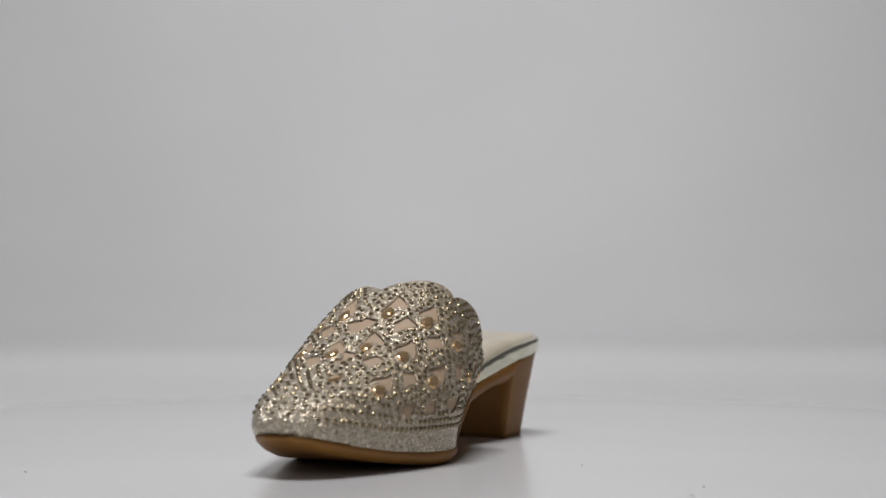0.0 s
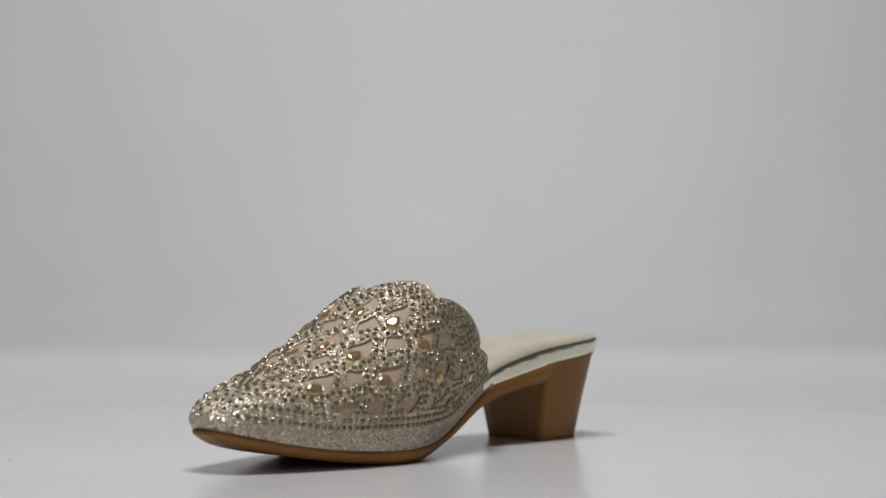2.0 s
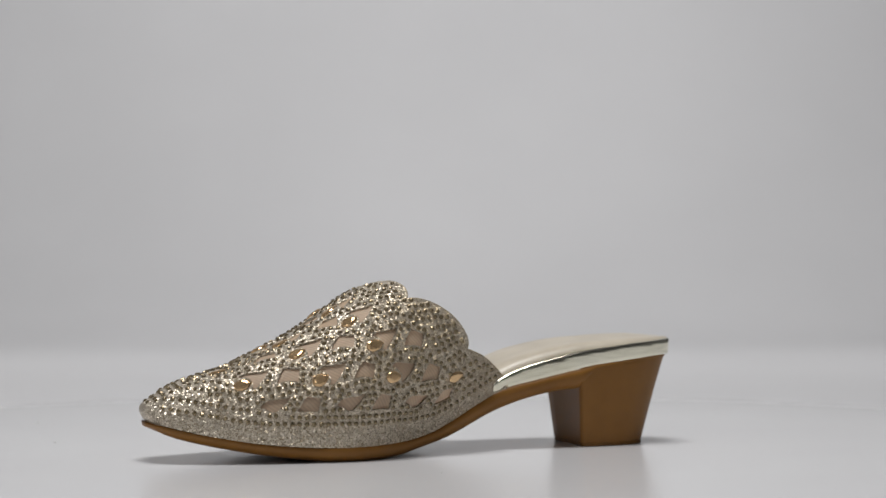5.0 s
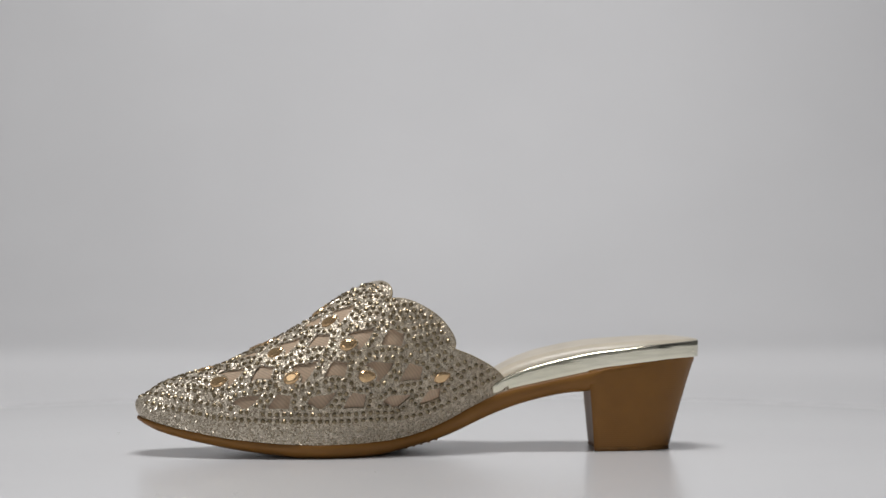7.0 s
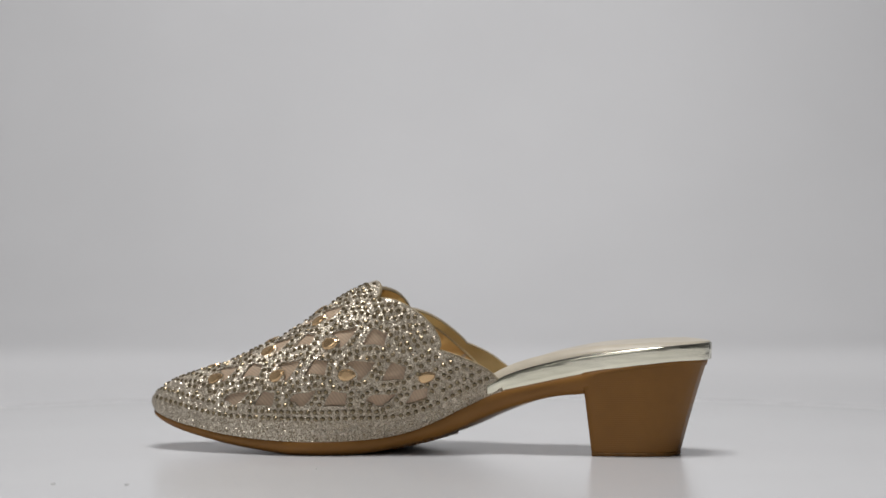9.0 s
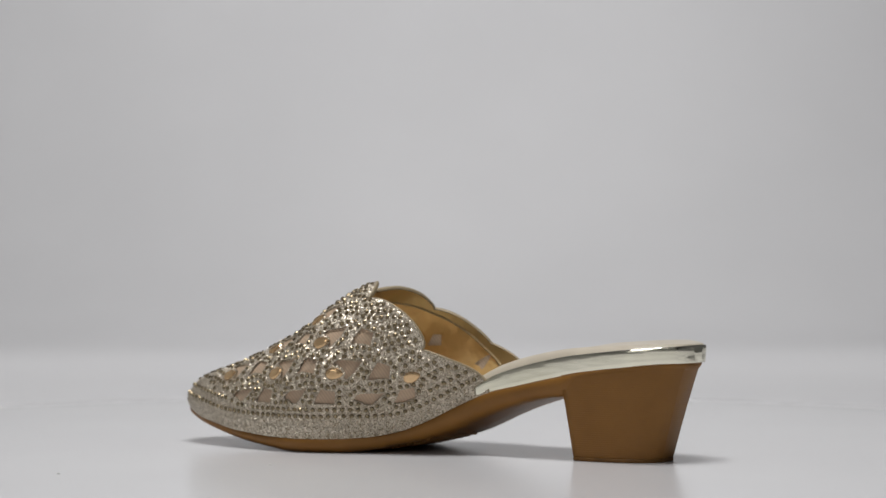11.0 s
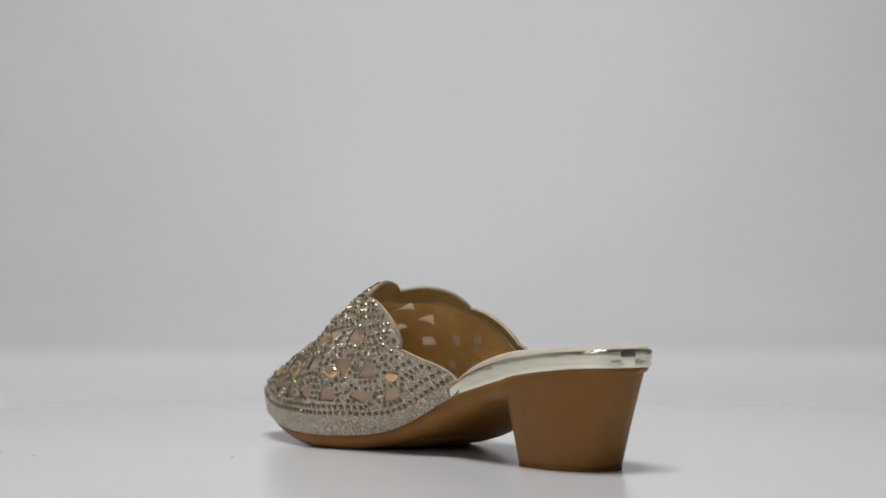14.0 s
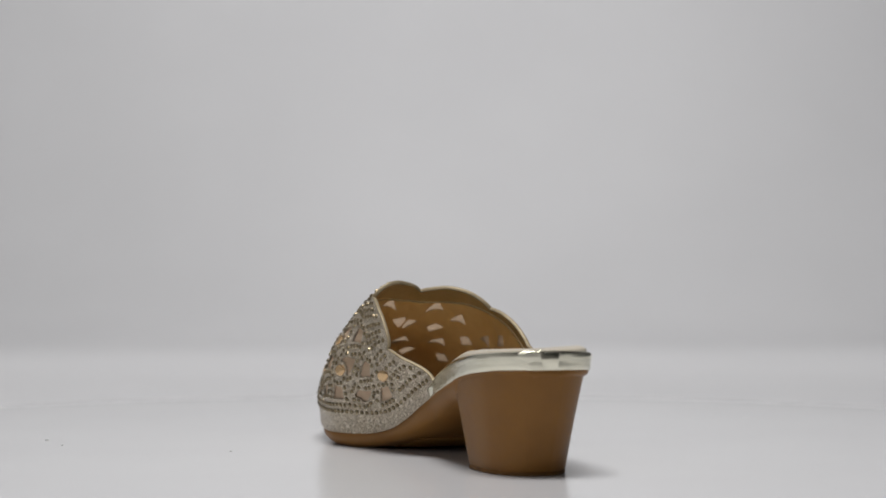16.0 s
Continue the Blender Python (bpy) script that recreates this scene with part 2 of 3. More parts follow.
def sole(parent):
    def ring(x):
        back = float(SETBACK(x))
        n, f, z1, z0 = float(NEAR(x)) + back, float(FAR(x)) - back, float(FEATHER(x)) + .4, float(UNDER(x))
        w = f - n
        e, i = min(0.7, w * .1), min(4.0, w * .2)
        h = z1 - z0
        return [(x, n + .3 * e, z1), (x, n - e, z1 - .12 * h), (x, n - e * .6, z1 - .5 * h), (x, n + .45 * i, z0 + .16 * h), (x, n + i, z0),
                (x, n + w / 3, z0), (x, n + 2 * w / 3, z0),
                (x, f - i, z0), (x, f - .45 * i, z0 + .16 * h), (x, f + e * .6, z1 - .5 * h), (x, f + e, z1 - .12 * h), (x, f - .3 * e, z1)]
    return loft_x("outsole", stations(-132.0, 124.9, 120, True, True), ring, BROWN, parent, "tan moulded rubber outsole")


TIP = 1.7


def heel(parent):
    """From the seat outline at the top to the smaller, rounded foot."""
    top, foot = [], []
    xs = stations(74, 125.4, 26, False, True)
    for x in xs:
        top.append((x, float(NEAR(x)) - .5 + float(SETBACK(x)), float(FEATHER(x)) + .3))
    for x in xs[::-1][1:]:
        top.append((x, float(FAR(x)) - 1.2 - .8 * float(SETBACK(x)), float(FEATHER(x)) + .3))
    n = len(top)
    cx, cy = 95.0, 21.0
    for x, y, z in top:
        u = (x - 74) / 51.4
        fx = 77.0 + 36.3 * u
        fy = 19.7 + (y - 20.1) * 0.735
        foot.append((fx, fy, TIP))
    # the front face is filled with points between its two ends
    a, b = top[-1], top[0]
    extra = 8
    for k in range(1, extra):
        t = k / extra
        top.append((a[0] + 2.0 * math.sin(math.pi * t), a[1] + (b[1] - a[1]) * t, a[2]))
        fa, fb = foot[n - 1], foot[0]
        foot.append((fa[0] + 1.2 * math.sin(math.pi * t), fa[1] + (fb[1] - fa[1]) * t, TIP))
    rings = []
    for t in (0, .06, .2, .35, .5, .65, .8, .93, .985, 1.0):
        s = t + .03 * math.sin(math.pi * t)
        sh = 0.0 if t < .98 else (.002 if t < 1 else .008)
        r = []
        for p, q in zip(top, foot):
            x, y, z = (p[i] + (q[i] - p[i]) * (s if i < 2 else t) for i in range(3))
            r.append((x + (cx - x) * sh, y + (cy - y) * sh, z))
        rings.append(r)
    k = len(top)
    verts = [Vector(p) * MM for r in rings for p in r]
    faces = [(i * k + j, i * k + (j + 1) % k, (i + 1) * k + (j + 1) % k, (i + 1) * k + j)
             for i in range(len(rings) - 1) for j in range(k)]
    faces += [tuple(range(k))[::-1], tuple((len(rings) - 1) * k + j for j in range(k))]
    mesh_object("heel", verts, faces, HEEL, parent, "tan block heel with fine ribs")
    verts, faces = [], []
    for z, sh in ((TIP, .004), (TIP * .5, .0), (.25, .004), (0.0, .016)):
        verts += [Vector((x + (cx - x) * sh, y + (cy - y) * sh, z)) * MM for x, y, _ in foot]
    faces = [(i * k + j, i * k + (j + 1) % k, (i + 1) * k + (j + 1) % k, (i + 1) * k + j) for i in range(3) for j in range(k)]
    faces += [tuple(range(k))[::-1], tuple(3 * k + j for j in range(k))]
    mesh_object("heel_tip", verts, faces, HEEL_TIP, parent, "darker mottled rubber top piece")


def rand_strip(parent):
    def ring(x):
        n, f = float(NEAR(x)), float(FAR(x))
        w = f - n
        z0, z1 = float(FEATHER(x)), float(RAND_TOP(x))
        e = min(0.9, w * .08)
        j = .25 * math.sin(x * .9) + .2 * math.sin(x * .37 + 1)
        h = z1 - z0
        half = [(n + e * .9, z0 - .15), (n + e * .1, z0 + .06 * h), (n - e * .1 + .2 * j, z0 + .28 * h), (n - e * .4 - .12 * j, z0 + .55 * h), (n - e * .8, z0 + .82 * h),
                (n - e * .5, z0 + .95 * h), (n + e * .4, z1), (n + e * 3, z1 + .1)]
        p = [(x, y, z) for y, z in half]
        return p + [(x, n + f - y, z) for y, z in half[::-1]]
    return loft_x("gold_rand", stations(30, 127.5, 110, False, True), ring, GOLD_FOIL, parent, "mirror-shiny pale gold foil strip, slightly wrinkled")


PAD = pchip([-110, 40, 60, 85, 110, 122, 128], [4.2, 4.4, 4.2, 3.2, 1.9, 1.3, 0.9])


def insole(parent):
    def ring(x):
        n, f = float(NEAR(x)) + 1.6, float(FAR(x)) - 1.6
        w = f - n
        z1 = float(RAND_TOP(x)) - .3
        up = float(PAD(x)) * min(1, w / 20)
        p = [(x, n, z1), (x, n + .02 * w, z1 + .5 * up), (x, n + .08 * w, z1 + up), (x, n + .3 * w, z1 + up * 1.0), (x, n + .5 * w, z1 + up * .9),
             (x, n + .7 * w, z1 + up * 1.0), (x, n + .92 * w, z1 + up), (x, n + .98 * w, z1 + .5 * up), (x, f, z1)]
        # the outer side is padded higher
        tilt = 1.5 * min(1, max(0, (x - 20) / 30), max(0, (126 - x) / 12))
        p = [(a, b, c + tilt * ((b - n) / w) ** 2) for a, b, c in p]
        return p + [(x, f, z1 - 3), (x, n, z1 - 3)]
    return loft_x("insole", stations(-110, 126.2, 70, False, True), ring, INSOLE, parent, "cream padded insole with a worn gold print")


def box_mesh(name, sx, sy, sz, mat):
    bm = bmesh.new()
    bmesh.ops.create_cube(bm, size=1)
    bmesh.ops.scale(bm, vec=(sx * MM, sy * MM, sz * MM), verts=bm.verts)
    bmesh.ops.bevel(bm, geom=bm.edges[:], offset=.2 * min(sx, sy, sz) * MM, segments=1, affect="EDGES")
    me = bpy.data.meshes.new(name)
    bm.to_mesh(me)
    bm.free()
    me.materials.append(mat)
    return me


def tread(parent):
    """Short ribs under the rear of the forepart."""
    me = box_mesh("tread_rib", 1.5, 40, 1.6, BROWN)
    for k in range(8):
        x = -20 + 3.4 * k
        ob = new("tread_rib", me)
        ob.parent = parent
        ob.location = (x * MM, (float(NEAR(x)) + float(FAR(x))) / 2 * MM, (float(UNDER(x)) - .2) * MM if x > -15 else (float(UNDER(x)) + .25) * MM)


def insole_print(parent):
    """Unreadable worn lettering, as bars across the seat."""
    rnd = random.Random(4)
    for row, length in ((0, 15), (1, 22), (2, 11)):
        y = -length / 2
        while y < length / 2:
            w = rnd.uniform(1.6, 3.2)
            x = 76 + row * 7
            ob = new("print_bar", box_mesh("print_bar", 2.4, w, .12, PRINT))
            ob.parent = parent
            ob.location = (x * MM, (21 + y + w / 2) * MM, (float(RAND_TOP(x)) - .3 + .9 * float(PAD(x)) + .05) * MM)
            ob.rotation_euler = (0, -math.atan((float(RAND_TOP(x + 1)) - float(RAND_TOP(x - 1))) / 2), 0)
            y += w + .45


# ---- the upper ----
# rows of drop gems, counted up from the sole on each side; the two sides meet over the crown
ROW0, PITCH = 29.6, 14.6
ROWS = range(-1, 4)
START = {-1: {-1: -18.7, 0: -27.0, 1: -35.4, 2: -44.5, 3: -50.0}, 1: {-1: -28.0, 0: -36.5, 1: -45.0, 2: -52.0, 3: -51.5}}
STRIDE = {-1: {-1: 33.2, 0: 33.2, 1: 33.0, 2: 28.5, 3: 28.0}, 1: {-1: 31.0, 0: 31.0, 1: 30.0, 2: 27.8, 3: 28.0}}
SAG = pchip([-134, -100, -61, -27, 6, 37], [-5, -5, -.5, 1, -6, -6])
SAG_OUTER = pchip([-134, -100, -80, -60, -30, 6, 37], [0, 0, 1.5, -1, -3, -6, -6])
# the two kinds of cut-out, seen from their gem: a fin that curls over it, and a leaning pane behind
FIN = ((-1.0, 3.8), (2.0, 6.4), (6.0, 7.9), (12.4, 8.2), (5.8, -2.6), (0.0, -2.0))
PANE = ((14.6, .4), (19.3, 8.2), (25.3, 7.7), (24.1, .5))


def lattice(x, g):
    """The girth at which the pattern's rows run level, on the inner side."""
    x, g = np.asarray(x, float), np.asarray(g, float)
    wave = 0.8 * np.cos(2 * np.pi * (x + 23 + 8.3 * (g - 29.0) / PITCH) / 17.0)
    return g - SAG(x) * np.clip(g / 26, 0, 1) - wave * np.clip((g - 14) / 10, 0, 1)


def lattice_outer(x, g):
    g = np.asarray(g, float)
    return g - SAG_OUTER(x) * np.clip(g / 26, 0, 1)


def levels(x, g, total):
    """Height in the pattern counted from the inner and from the outer edge."""
    return lattice(x, g), lattice_outer(x, total - g)


def grid(ns, nq):
    s = np.linspace(0, 1, ns)
    q = np.linspace(-1, 1, nq)
    s = np.where(s < .12, .12 * (s / .12) ** 2, s)
    xe = throat(q)
    X = -134.0 + (xe[None, :] + 134.0) * s[:, None]
    P = vamp(X, q[None, :])
    ds = np.gradient(P, axis=0)
    dq = np.gradient(P, axis=1)
    N = np.cross(dq, ds)
    N /= np.maximum(np.linalg.norm(N, axis=-1, keepdims=True), 1e-9)
    out = P - np.stack([X, CENTRE(X), FEATHER(X) + .3 * (CROWN(X) - FEATHER(X))], -1)
    N *= np.sign(np.sum(N * out, -1, keepdims=True))
    return P, N, X, xe, q


LENGTHS = []


def girth_table():
    if not LENGTHS:
        k = np.linspace(-1, 1, 161)
        xs = np.linspace(-134, 40, 175)
        P = vamp(xs[:, None], k[None, :])
        LENGTHS.append(np.concatenate([np.zeros((175, 1)), np.cumsum(np.linalg.norm(np.diff(P, axis=1), axis=-1), 1)], 1))
    return LENGTHS[0]


def girth(x, q):
    """Length over the section from the inner sole edge to q."""
    L = girth_table()
    fi = np.clip((np.asarray(x) + 134) / 174 * 174, 0, 173.999)
    fk = np.clip((np.asarray(q) + 1) / 2 * 160, 0, 159.999)
    i, j = fi.astype(int), fk.astype(int)
    a, b = fi - i, fk - j
    return (L[i, j] * (1 - a) * (1 - b) + L[i + 1, j] * a * (1 - b) + L[i, j + 1] * (1 - a) * b + L[i + 1, j + 1] * a * b), L[i, -1] * (1 - a) + L[i + 1, -1] * a


def q_at(x, v, side):
    """Where the pattern's height v lies at x, and how far below the crown line that is."""
    k = np.linspace(-1, 1, 400)
    G, T = girth(np.full(400, x), k)
    a, b = levels(x, G, T)
    crown = float(np.min(np.maximum(a, b)))
    if side < 0:
        return float(np.interp(v, a, k)), crown - v
    return float(np.interp(v, b[::-1], k[::-1])), crown - v


def openings():
    """Cut-outs as (side, corners, gem or None), and the gems."""
    keep, gems = [], []
    for side in (-1, 1):
        for r in ROWS:
            for k in range(-4, 3):
                x, v = START[side][r] + STRIDE[side][r] * k, ROW0 + PITCH * r
                q, below = q_at(x, v, side)
                edge = float(throat(q))
                if r >= 0 and (r == 0 or k < 1) and below > 4 and -106 < x < edge - (9 if r == 0 else 15):
                    gems.append((x, v, side))
                for shape in (FIN, PANE):
                    grow = .55 if shape is PANE and (side, r, k) == (-1, 2, 0) else 1.0
                    cx, cv = x + sum(p[0] for p in shape) / len(shape), v + sum(p[1] for p in shape) / len(shape)
                    q, below = q_at(cx, cv, side)
                    pts = [(cx + (x + a - cx) * grow, cv + (v + b - cv) * grow) for a, b in shape]
                    if r < 0:
                        pts = [(a, max(b, v + 1.0)) for a, b in pts]
                    back = max(p[0] for p in pts)
                    if cx > -94 and back < float(throat(q)) - (22 if r < 0 else 9 if side < 0 else 6) and below > (1 if shape is FIN else -4):
                        keep.append((side, pts, (x, v, 3.0 if r < 0 else 4.5) if shape is FIN else None))
    return keep, gems


def convex(pts, x, v):
    """Distance outside a convex outline, negative within, its corners a little rounded."""
    cx, cv = sum(p[0] for p in pts) / len(pts), sum(p[1] for p in pts) / len(pts)
    d = np.full(np.shape(x), -99.0)
    for (ax, av), (bx, bv) in zip(pts, pts[1:] + pts[:1]):
        nx, nv = bv - av, ax - bx
        n = math.hypot(nx, nv)
        if n < .3:
            continue
        s = 1 if nx * (ax - cx) + nv * (av - cv) > 0 else -1
        e = s * (nx * (x - ax) + nv * (v - av)) / n
        h = np.clip(.5 + .5 * (e - d) / .9, 0, 1)
        d = d * (1 - h) + e * h + .9 * h * (1 - h) * .5
    return d


def hole_field(X, A, B, keep):
    """Negative inside a cut-out; A and B are the heights from the inner and the outer edge."""
    d = np.full(X.shape, 99.0)
    for side, pts, gem in keep:
        V, other = (A, B) if side < 0 else (B, A)
        e = np.maximum(convex(pts, X, V), V - other)
        if gem:
            e = np.maximum(e, gem[2] - np.hypot((X - gem[0]) * .92, (V - gem[1]) * 1.1))
        d = np.minimum(d, e)
    return d


def clipped(P, D, flip=False):
    """Marching cells: keeps what lies where D > 0. Returns points, faces and the cut edges."""
    ns, nq = D.shape
    verts, faces, cuts, index = [], [], [], {}

    def corner(i, j):
        key = (i, j)
        if key not in index:
            index[key] = len(verts)
            verts.append(((i, j), (i, j), 0.0))
        return index[key]

    def cut(a, b):
        key = (a, b) if a < b else (b, a)
        if key not in index:
            a, b = key
            index[key] = len(verts)
            verts.append((a, b, D[a] / (D[a] - D[b])))
        return index[key]
    solid = D > 0
    for i in range(ns - 1):
        for j in range(nq - 1):
            c = ((i, j), (i + 1, j), (i + 1, j + 1), (i, j + 1))
            s = [solid[p] for p in c]
            if all(s):
                faces.append([corner(*p) for p in c])
            elif any(s):
                poly, ends = [], []
                for a in range(4):
                    p, q = c[a], c[(a + 1) % 4]
                    if s[a]:
                        poly.append(corner(*p))
                    if s[a] != s[(a + 1) % 4]:
                        k = cut(p, q)
                        poly.append(k)
                        ends.append(k)
                if len(poly) > 2:
                    faces.append(poly)
                if len(ends) == 2:
                    cuts.append(tuple(ends))
    A = np.array([v[0] for v in verts])
    B = np.array([v[1] for v in verts])
    t = np.array([v[2] for v in verts])[:, None]
    pts = P[A[:, 0], A[:, 1]] * (1 - t) + P[B[:, 0], B[:, 1]] * t
    return pts, faces, cuts


def upper(parent):
    P, N, X, xe, q = grid(230, 340)
    G, T = girth(X, np.broadcast_to(q[None, :], X.shape))
    A, B = levels(X, G, T)
    keep, gems = openings()
    D = hole_field(X, A, B, keep)
    pts, faces, cuts = clipped(P, D)
    low, _, _ = clipped(P - 1.1 * N, D)
    n = len(pts)
    idx = sorted({k for c in cuts for k in c})
    at = {k: n + i for i, k in enumerate(idx)}
    verts = np.concatenate([pts, low[idx]]) if idx else pts
    faces = faces + [(a, b, at[b], at[a]) for a, b in cuts]
    mesh_object("upper", verts * MM, faces, GLITTER, parent, "champagne glitter upper with cut-out lattice and scalloped throat")
    # on the outer side the lining and the fabric behind it turn in over the insole
    turn = 4.5 * np.clip((q[None, :] - .38) / .5, 0, 1) ** 1.5 * np.clip((xe[None, :] - X - 9) / 22, 0, 1) * np.clip((X + 108) / 25, 0, 1)
    pts, faces, cuts = clipped(P - (1.0 + turn)[..., None] * N, X + 114)
    mesh_object("mesh_fabric", pts * MM, faces, FABRIC, parent, "sheer nude mesh fabric behind the cut-outs")
    pts, faces, cuts = clipped(P - (1.9 + turn)[..., None] * N, np.minimum(D + .9, X + 110))
    mesh_object("lining", pts * MM, faces, GOLD_LINING, parent, "smooth gold leather lining")
    return keep, gems


def edge_piping(parent):
    P, N, X, xe, q = grid(170, 260)
    N = N[-1]
    c = P[-1] - .95 * N
    tang = np.gradient(c, axis=0)
    tang /= np.linalg.norm(tang, axis=1)[:, None]
    out = np.cross(tang, N)
    out /= np.maximum(np.linalg.norm(out, axis=1)[:, None], 1e-6)
    k = 10
    verts = [c[i] + 1.05 * math.cos(a) * N[i] + .5 * math.sin(a) * out[i] for i in range(len(q)) for a in [2 * math.pi * j / k for j in range(k)]]
    faces = [(i * k + j, i * k + (j + 1) % k, (i + 1) * k + (j + 1) % k, (i + 1) * k + j) for i in range(len(q) - 1) for j in range(k)]
    mesh_object("piping", np.array(verts) * MM, faces, EDGE, parent, "thin smooth champagne edge along the throat")


COLLAR = pchip([-1, -.68, -.38, .05, .42, .66, 1], [28, 3, -25, -42, -24, -2, 28])


def collar_seam(parent):
    """The stitched edge of the collar band, inside the throat."""
    q = np.linspace(-.97, .97, 200)
    c = np.array([seat_on(float(COLLAR(a)), float(a), -2.3).translation for a in q])
    k, R = 6, .00055
    verts = [c[i] + R * np.array((math.cos(a), math.sin(a) * .5, math.sin(a))) for i in range(len(q)) for a in [2 * math.pi * j / k for j in range(k)]]
    faces = [(i * k + j, i * k + (j + 1) % k, (i + 1) * k + (j + 1) % k, (i + 1) * k + j) for i in range(len(q) - 1) for j in range(k)]
    mesh_object("collar_seam", verts, faces, PIPING, parent, "raised seam of the gold collar")


def collar_band(parent):
    """The turned-in band between the seam and the throat."""
    qs = np.linspace(-.97, .97, 160)
    rows = [[tuple(seat_on(x, float(a), -2.15).translation) for x in np.linspace(float(COLLAR(a)), float(throat(a)) - .2, 6)] for a in qs]
    loft_sheet("collar_band", rows, COLLAR_GOLD, parent=parent, label="champagne leather collar band inside the throat")


def seat_on(x, q, lift):
    """A frame on the outside of the upper: x to the heel, z outward."""
    e = .4
    p = vamp(x, q)
    dx = vamp(x + e, q) - vamp(x - e, q)
    dq = vamp(x, min(q + .004, 1)) - vamp(x, max(q - .004, -1))
    n = np.cross(dx, dq)
    n /= np.linalg.norm(n)
    if np.dot(n, p - np.array([x, float(CENTRE(x)), float(FEATHER(x)) + 8])) < 0:
        n = -n
    a = dx / np.linalg.norm(dx)
    b = np.cross(n, a)
    m = Matrix(((a[0], b[0], n[0], 0), (a[1], b[1], n[1], 0), (a[2], b[2], n[2], 0), (0, 0, 0, 1)))
    m.translation = Vector((p + lift * n) * MM)
    return m


def stone_mesh():
    v, f, k = [], [], 8
    for r, z in ((1.1, 0.0), (1.04, .38), (.7, .72), (.34, .84)):
        v += [(r * math.cos(2 * math.pi * i / k) * MM, r * math.sin(2 * math.pi * i / k) * MM, z * MM) for i in range(k)]
    for a in range(3):
        f += [(a * k + i, a * k + (i + 1) % k, (a + 1) * k + (i + 1) % k, (a + 1) * k + i) for i in range(k)]
    f.append(tuple(3 * k + i for i in range(k)))
    me = bpy.data.meshes.new("rhinestone")
    me.from_pydata(v, [], f)
    me.materials.append(STONE)
    return me


def gem_mesh():
    """A faceted drop, its point to the heel."""
    v, f, k = [], [], 16
    for t, z in ((1.0, 0.0), (.98, .45), (.86, .85), (.7, 1.1), (.52, 1.22)):
        for i in range(k):
            a = 2 * math.pi * i / k
            r = 1 + .38 * max(0, math.cos(a)) ** 3
            v.append((t * 3.45 * r * math.cos(a) * MM, t * 2.75 * math.sin(a) * MM, z * MM))
    for a in range(4):
        f += [(a * k + i, a * k + (i + 1) % k, (a + 1) * k + (i + 1) % k, (a + 1) * k + i) for i in range(k)]
    f.append(tuple(4 * k + i for i in range(k)))
    me = bpy.data.meshes.new("drop_gem")
    me.from_pydata(v, [], f)
    me.materials.append(GEM)
    return me


def shoe():
    base = new("mule_shoe")
    tagged(base, "champagne glitter mule, crystal-studded cut-out upper, tan block heel", "shoe")
    sole(base)
    heel(base)
    rand_strip(base)
    insole(base)
    tread(base)
    insole_print(base)
    keep, gems = upper(base)
    edge_piping(base)
    collar_seam(base)
    collar_band(base)
    drop = gem_mesh()
    for x, v, side in gems:
        q, below = q_at(x, v, side)
        ob = new("drop_gem", drop)
        ob.parent = base
        ob.matrix_local = seat_on(x, q, -.1)
    rhinestones(base, keep, gems)
    return base


def askew(rnd):
    """Stones are glued on by hand: each turned and a little tilted."""
    return pose(0, 0, 0, rnd.gauss(0, 12), rnd.gauss(0, 12), rnd.uniform(0, 360))


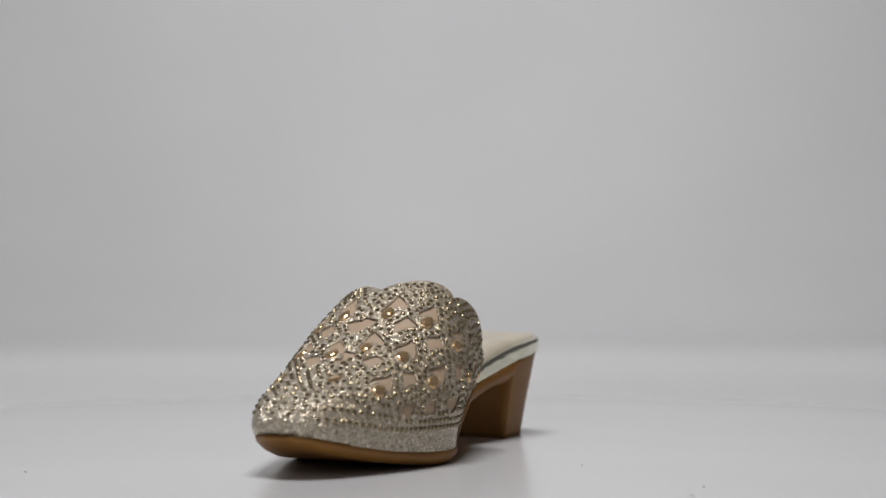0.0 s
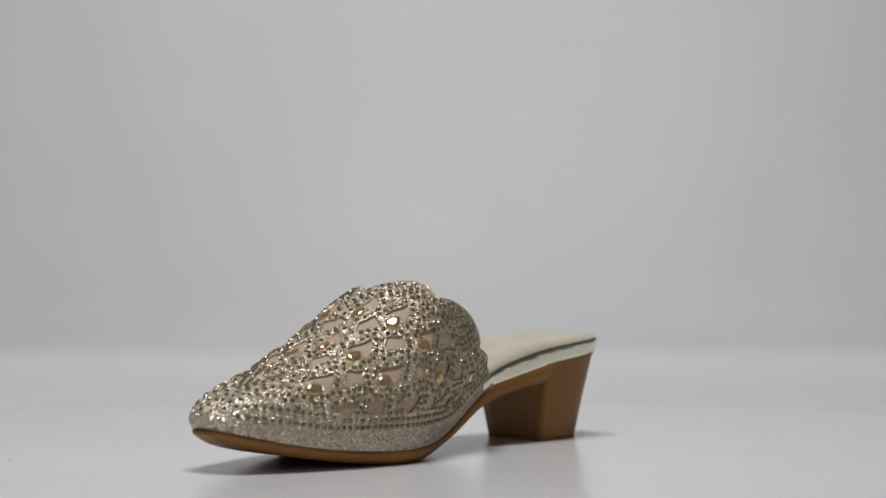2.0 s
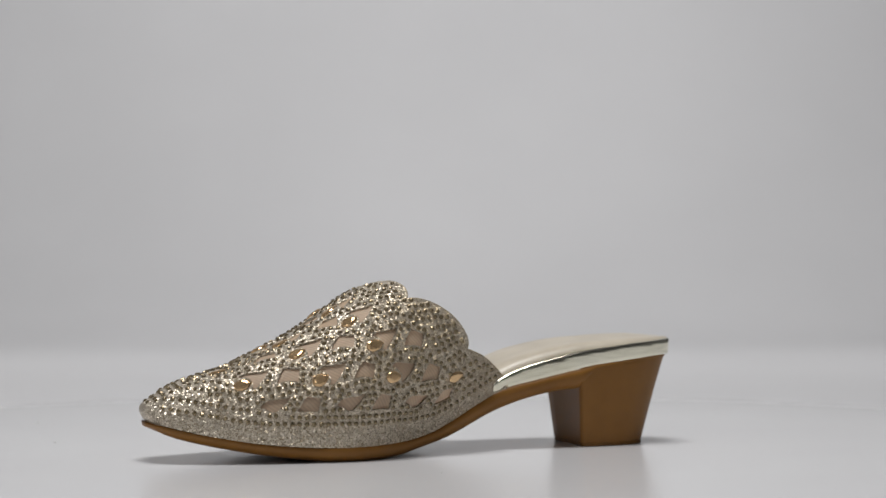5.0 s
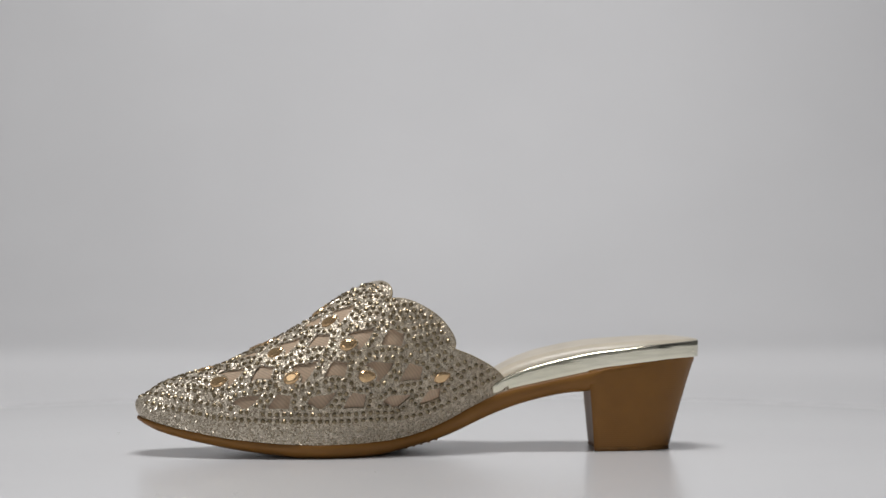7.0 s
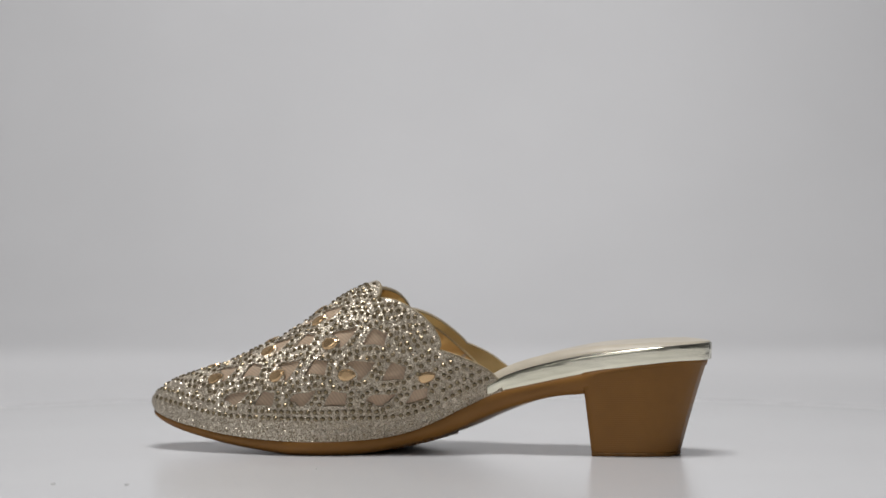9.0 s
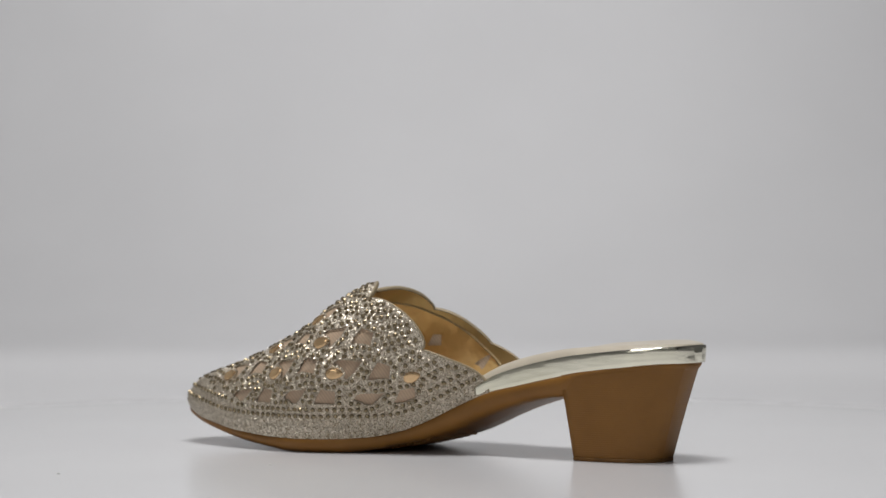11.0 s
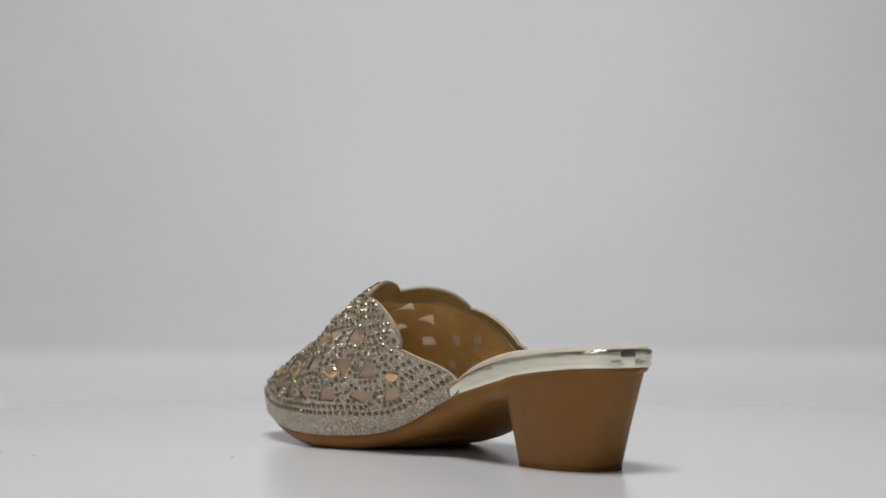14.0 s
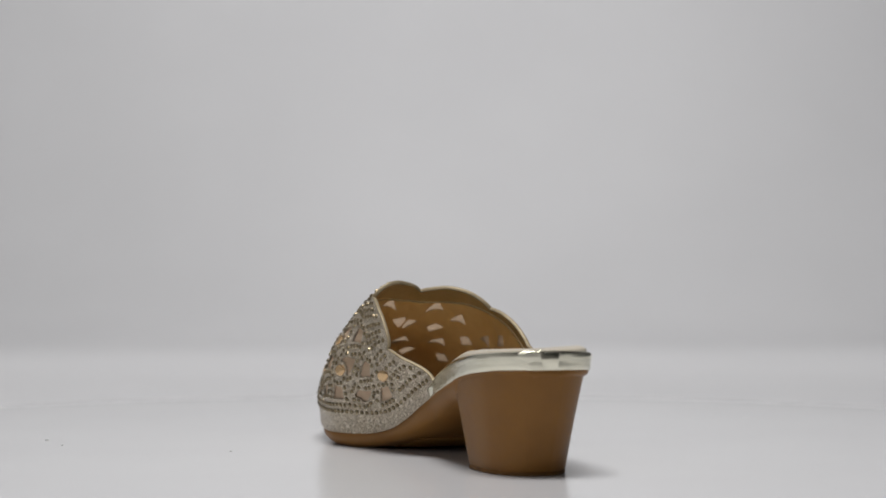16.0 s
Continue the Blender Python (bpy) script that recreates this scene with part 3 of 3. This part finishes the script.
def rhinestones(base, keep, gems):
    want = []
    for side in (-1, 1):
        for v in (10.4, 13.5):                   # two lines above the sole
            want += [(x, v, side, 2.9) for x in np.arange(-126, 26, 3.15)]
    for side, pts, gem in keep:                  # round each cut-out
        for (ax, av), (bx, bv) in zip(pts, pts[1:] + pts[:1]):
            n = math.hypot(bx - ax, bv - av)
            if n < .5:
                continue
            ox, ov = (bv - av) / n, (ax - bx) / n
            cx, cv = sum(p[0] for p in pts) / len(pts), sum(p[1] for p in pts) / len(pts)
            s = 1 if ox * (ax - cx) + ov * (av - cv) > 0 else -1
            for t in np.arange(.2, n, 2.8):
                want.append((ax + (bx - ax) * t / n + 1.75 * s * ox, av + (bv - av) * t / n + 1.75 * s * ov, side, 2.6))
    for side in (-1, 1):
        for r in ROWS:                           # along the bands between the rows
            want += [(x, ROW0 + PITCH * r - 4.6, side, 2.6) for x in np.arange(-118, 34, 2.8)]
        for j, v in enumerate(np.arange(16.5, 110, 2.8)):
            want += [(x + (1.6 if j % 2 else 0), v, side, 2.65) for x in np.arange(-131, 36, 3.05)]
    cell, placed = {}, []
    for x, v, side, gap in want:
        q, below = q_at(x, v, side)
        if below < -.3 or x > float(throat(q)) - 2.2 or abs(q) > .985:
            continue
        if any(s == side and math.hypot(x - a, (v - b) * 1.1) < 4.7 for a, b, s in gems):
            continue
        G, T = girth(x, q)
        A, B = levels(x, G, T)
        if float(hole_field(np.array([x]), np.array([float(A)]), np.array([float(B)]), keep)[0]) < 1.2:
            continue
        p = vamp(x, q)
        key = tuple(int(c // 3.5) for c in p)
        if any(np.dot(p - o, p - o) < gap ** 2 for i in (-1, 0, 1) for j in (-1, 0, 1) for k in (-1, 0, 1)
               for o in cell.get((key[0] + i, key[1] + j, key[2] + k), ())):
            continue
        cell.setdefault(key, []).append(p)
        placed.append((x, v, q))
    rnd = random.Random(7)
    me = stone_mesh()
    near = [p for p in placed if -96 < p[0] < 30 and p[2] < 0.0][:300]
    chosen_set = set(near)
    for x, g, q in near:
        ob = new("rhinestone", me)
        ob.parent = base
        ob.matrix_local = seat_on(x, q, -.1) @ askew(rnd)
    V, F = [], []
    base_v = [v.co.copy() for v in me.vertices]
    base_f = [tuple(p.vertices) for p in me.polygons]
    for p in placed:
        if p in chosen_set:
            continue
        m = seat_on(p[0], p[2], -.1) @ askew(rnd)
        o = len(V)
        V += [m @ v for v in base_v]
        F += [tuple(o + i for i in f) for f in base_f]
    ob = mesh_object("rhinestone_rest", V, F, STONE, base, "rows of small smoky crystal rhinestones", smooth=False)
    tagged(ob, kind="stuff")


backdrop()
room()
table = turntable()
mule = shoe()


def motions():
    rows = [(float(t), pose(0, 0, 0, 0, 0, -8.577 * (t - 7))) for t in range(17)]
    walk(table, rows)
    walk(mule, rows)


motions()
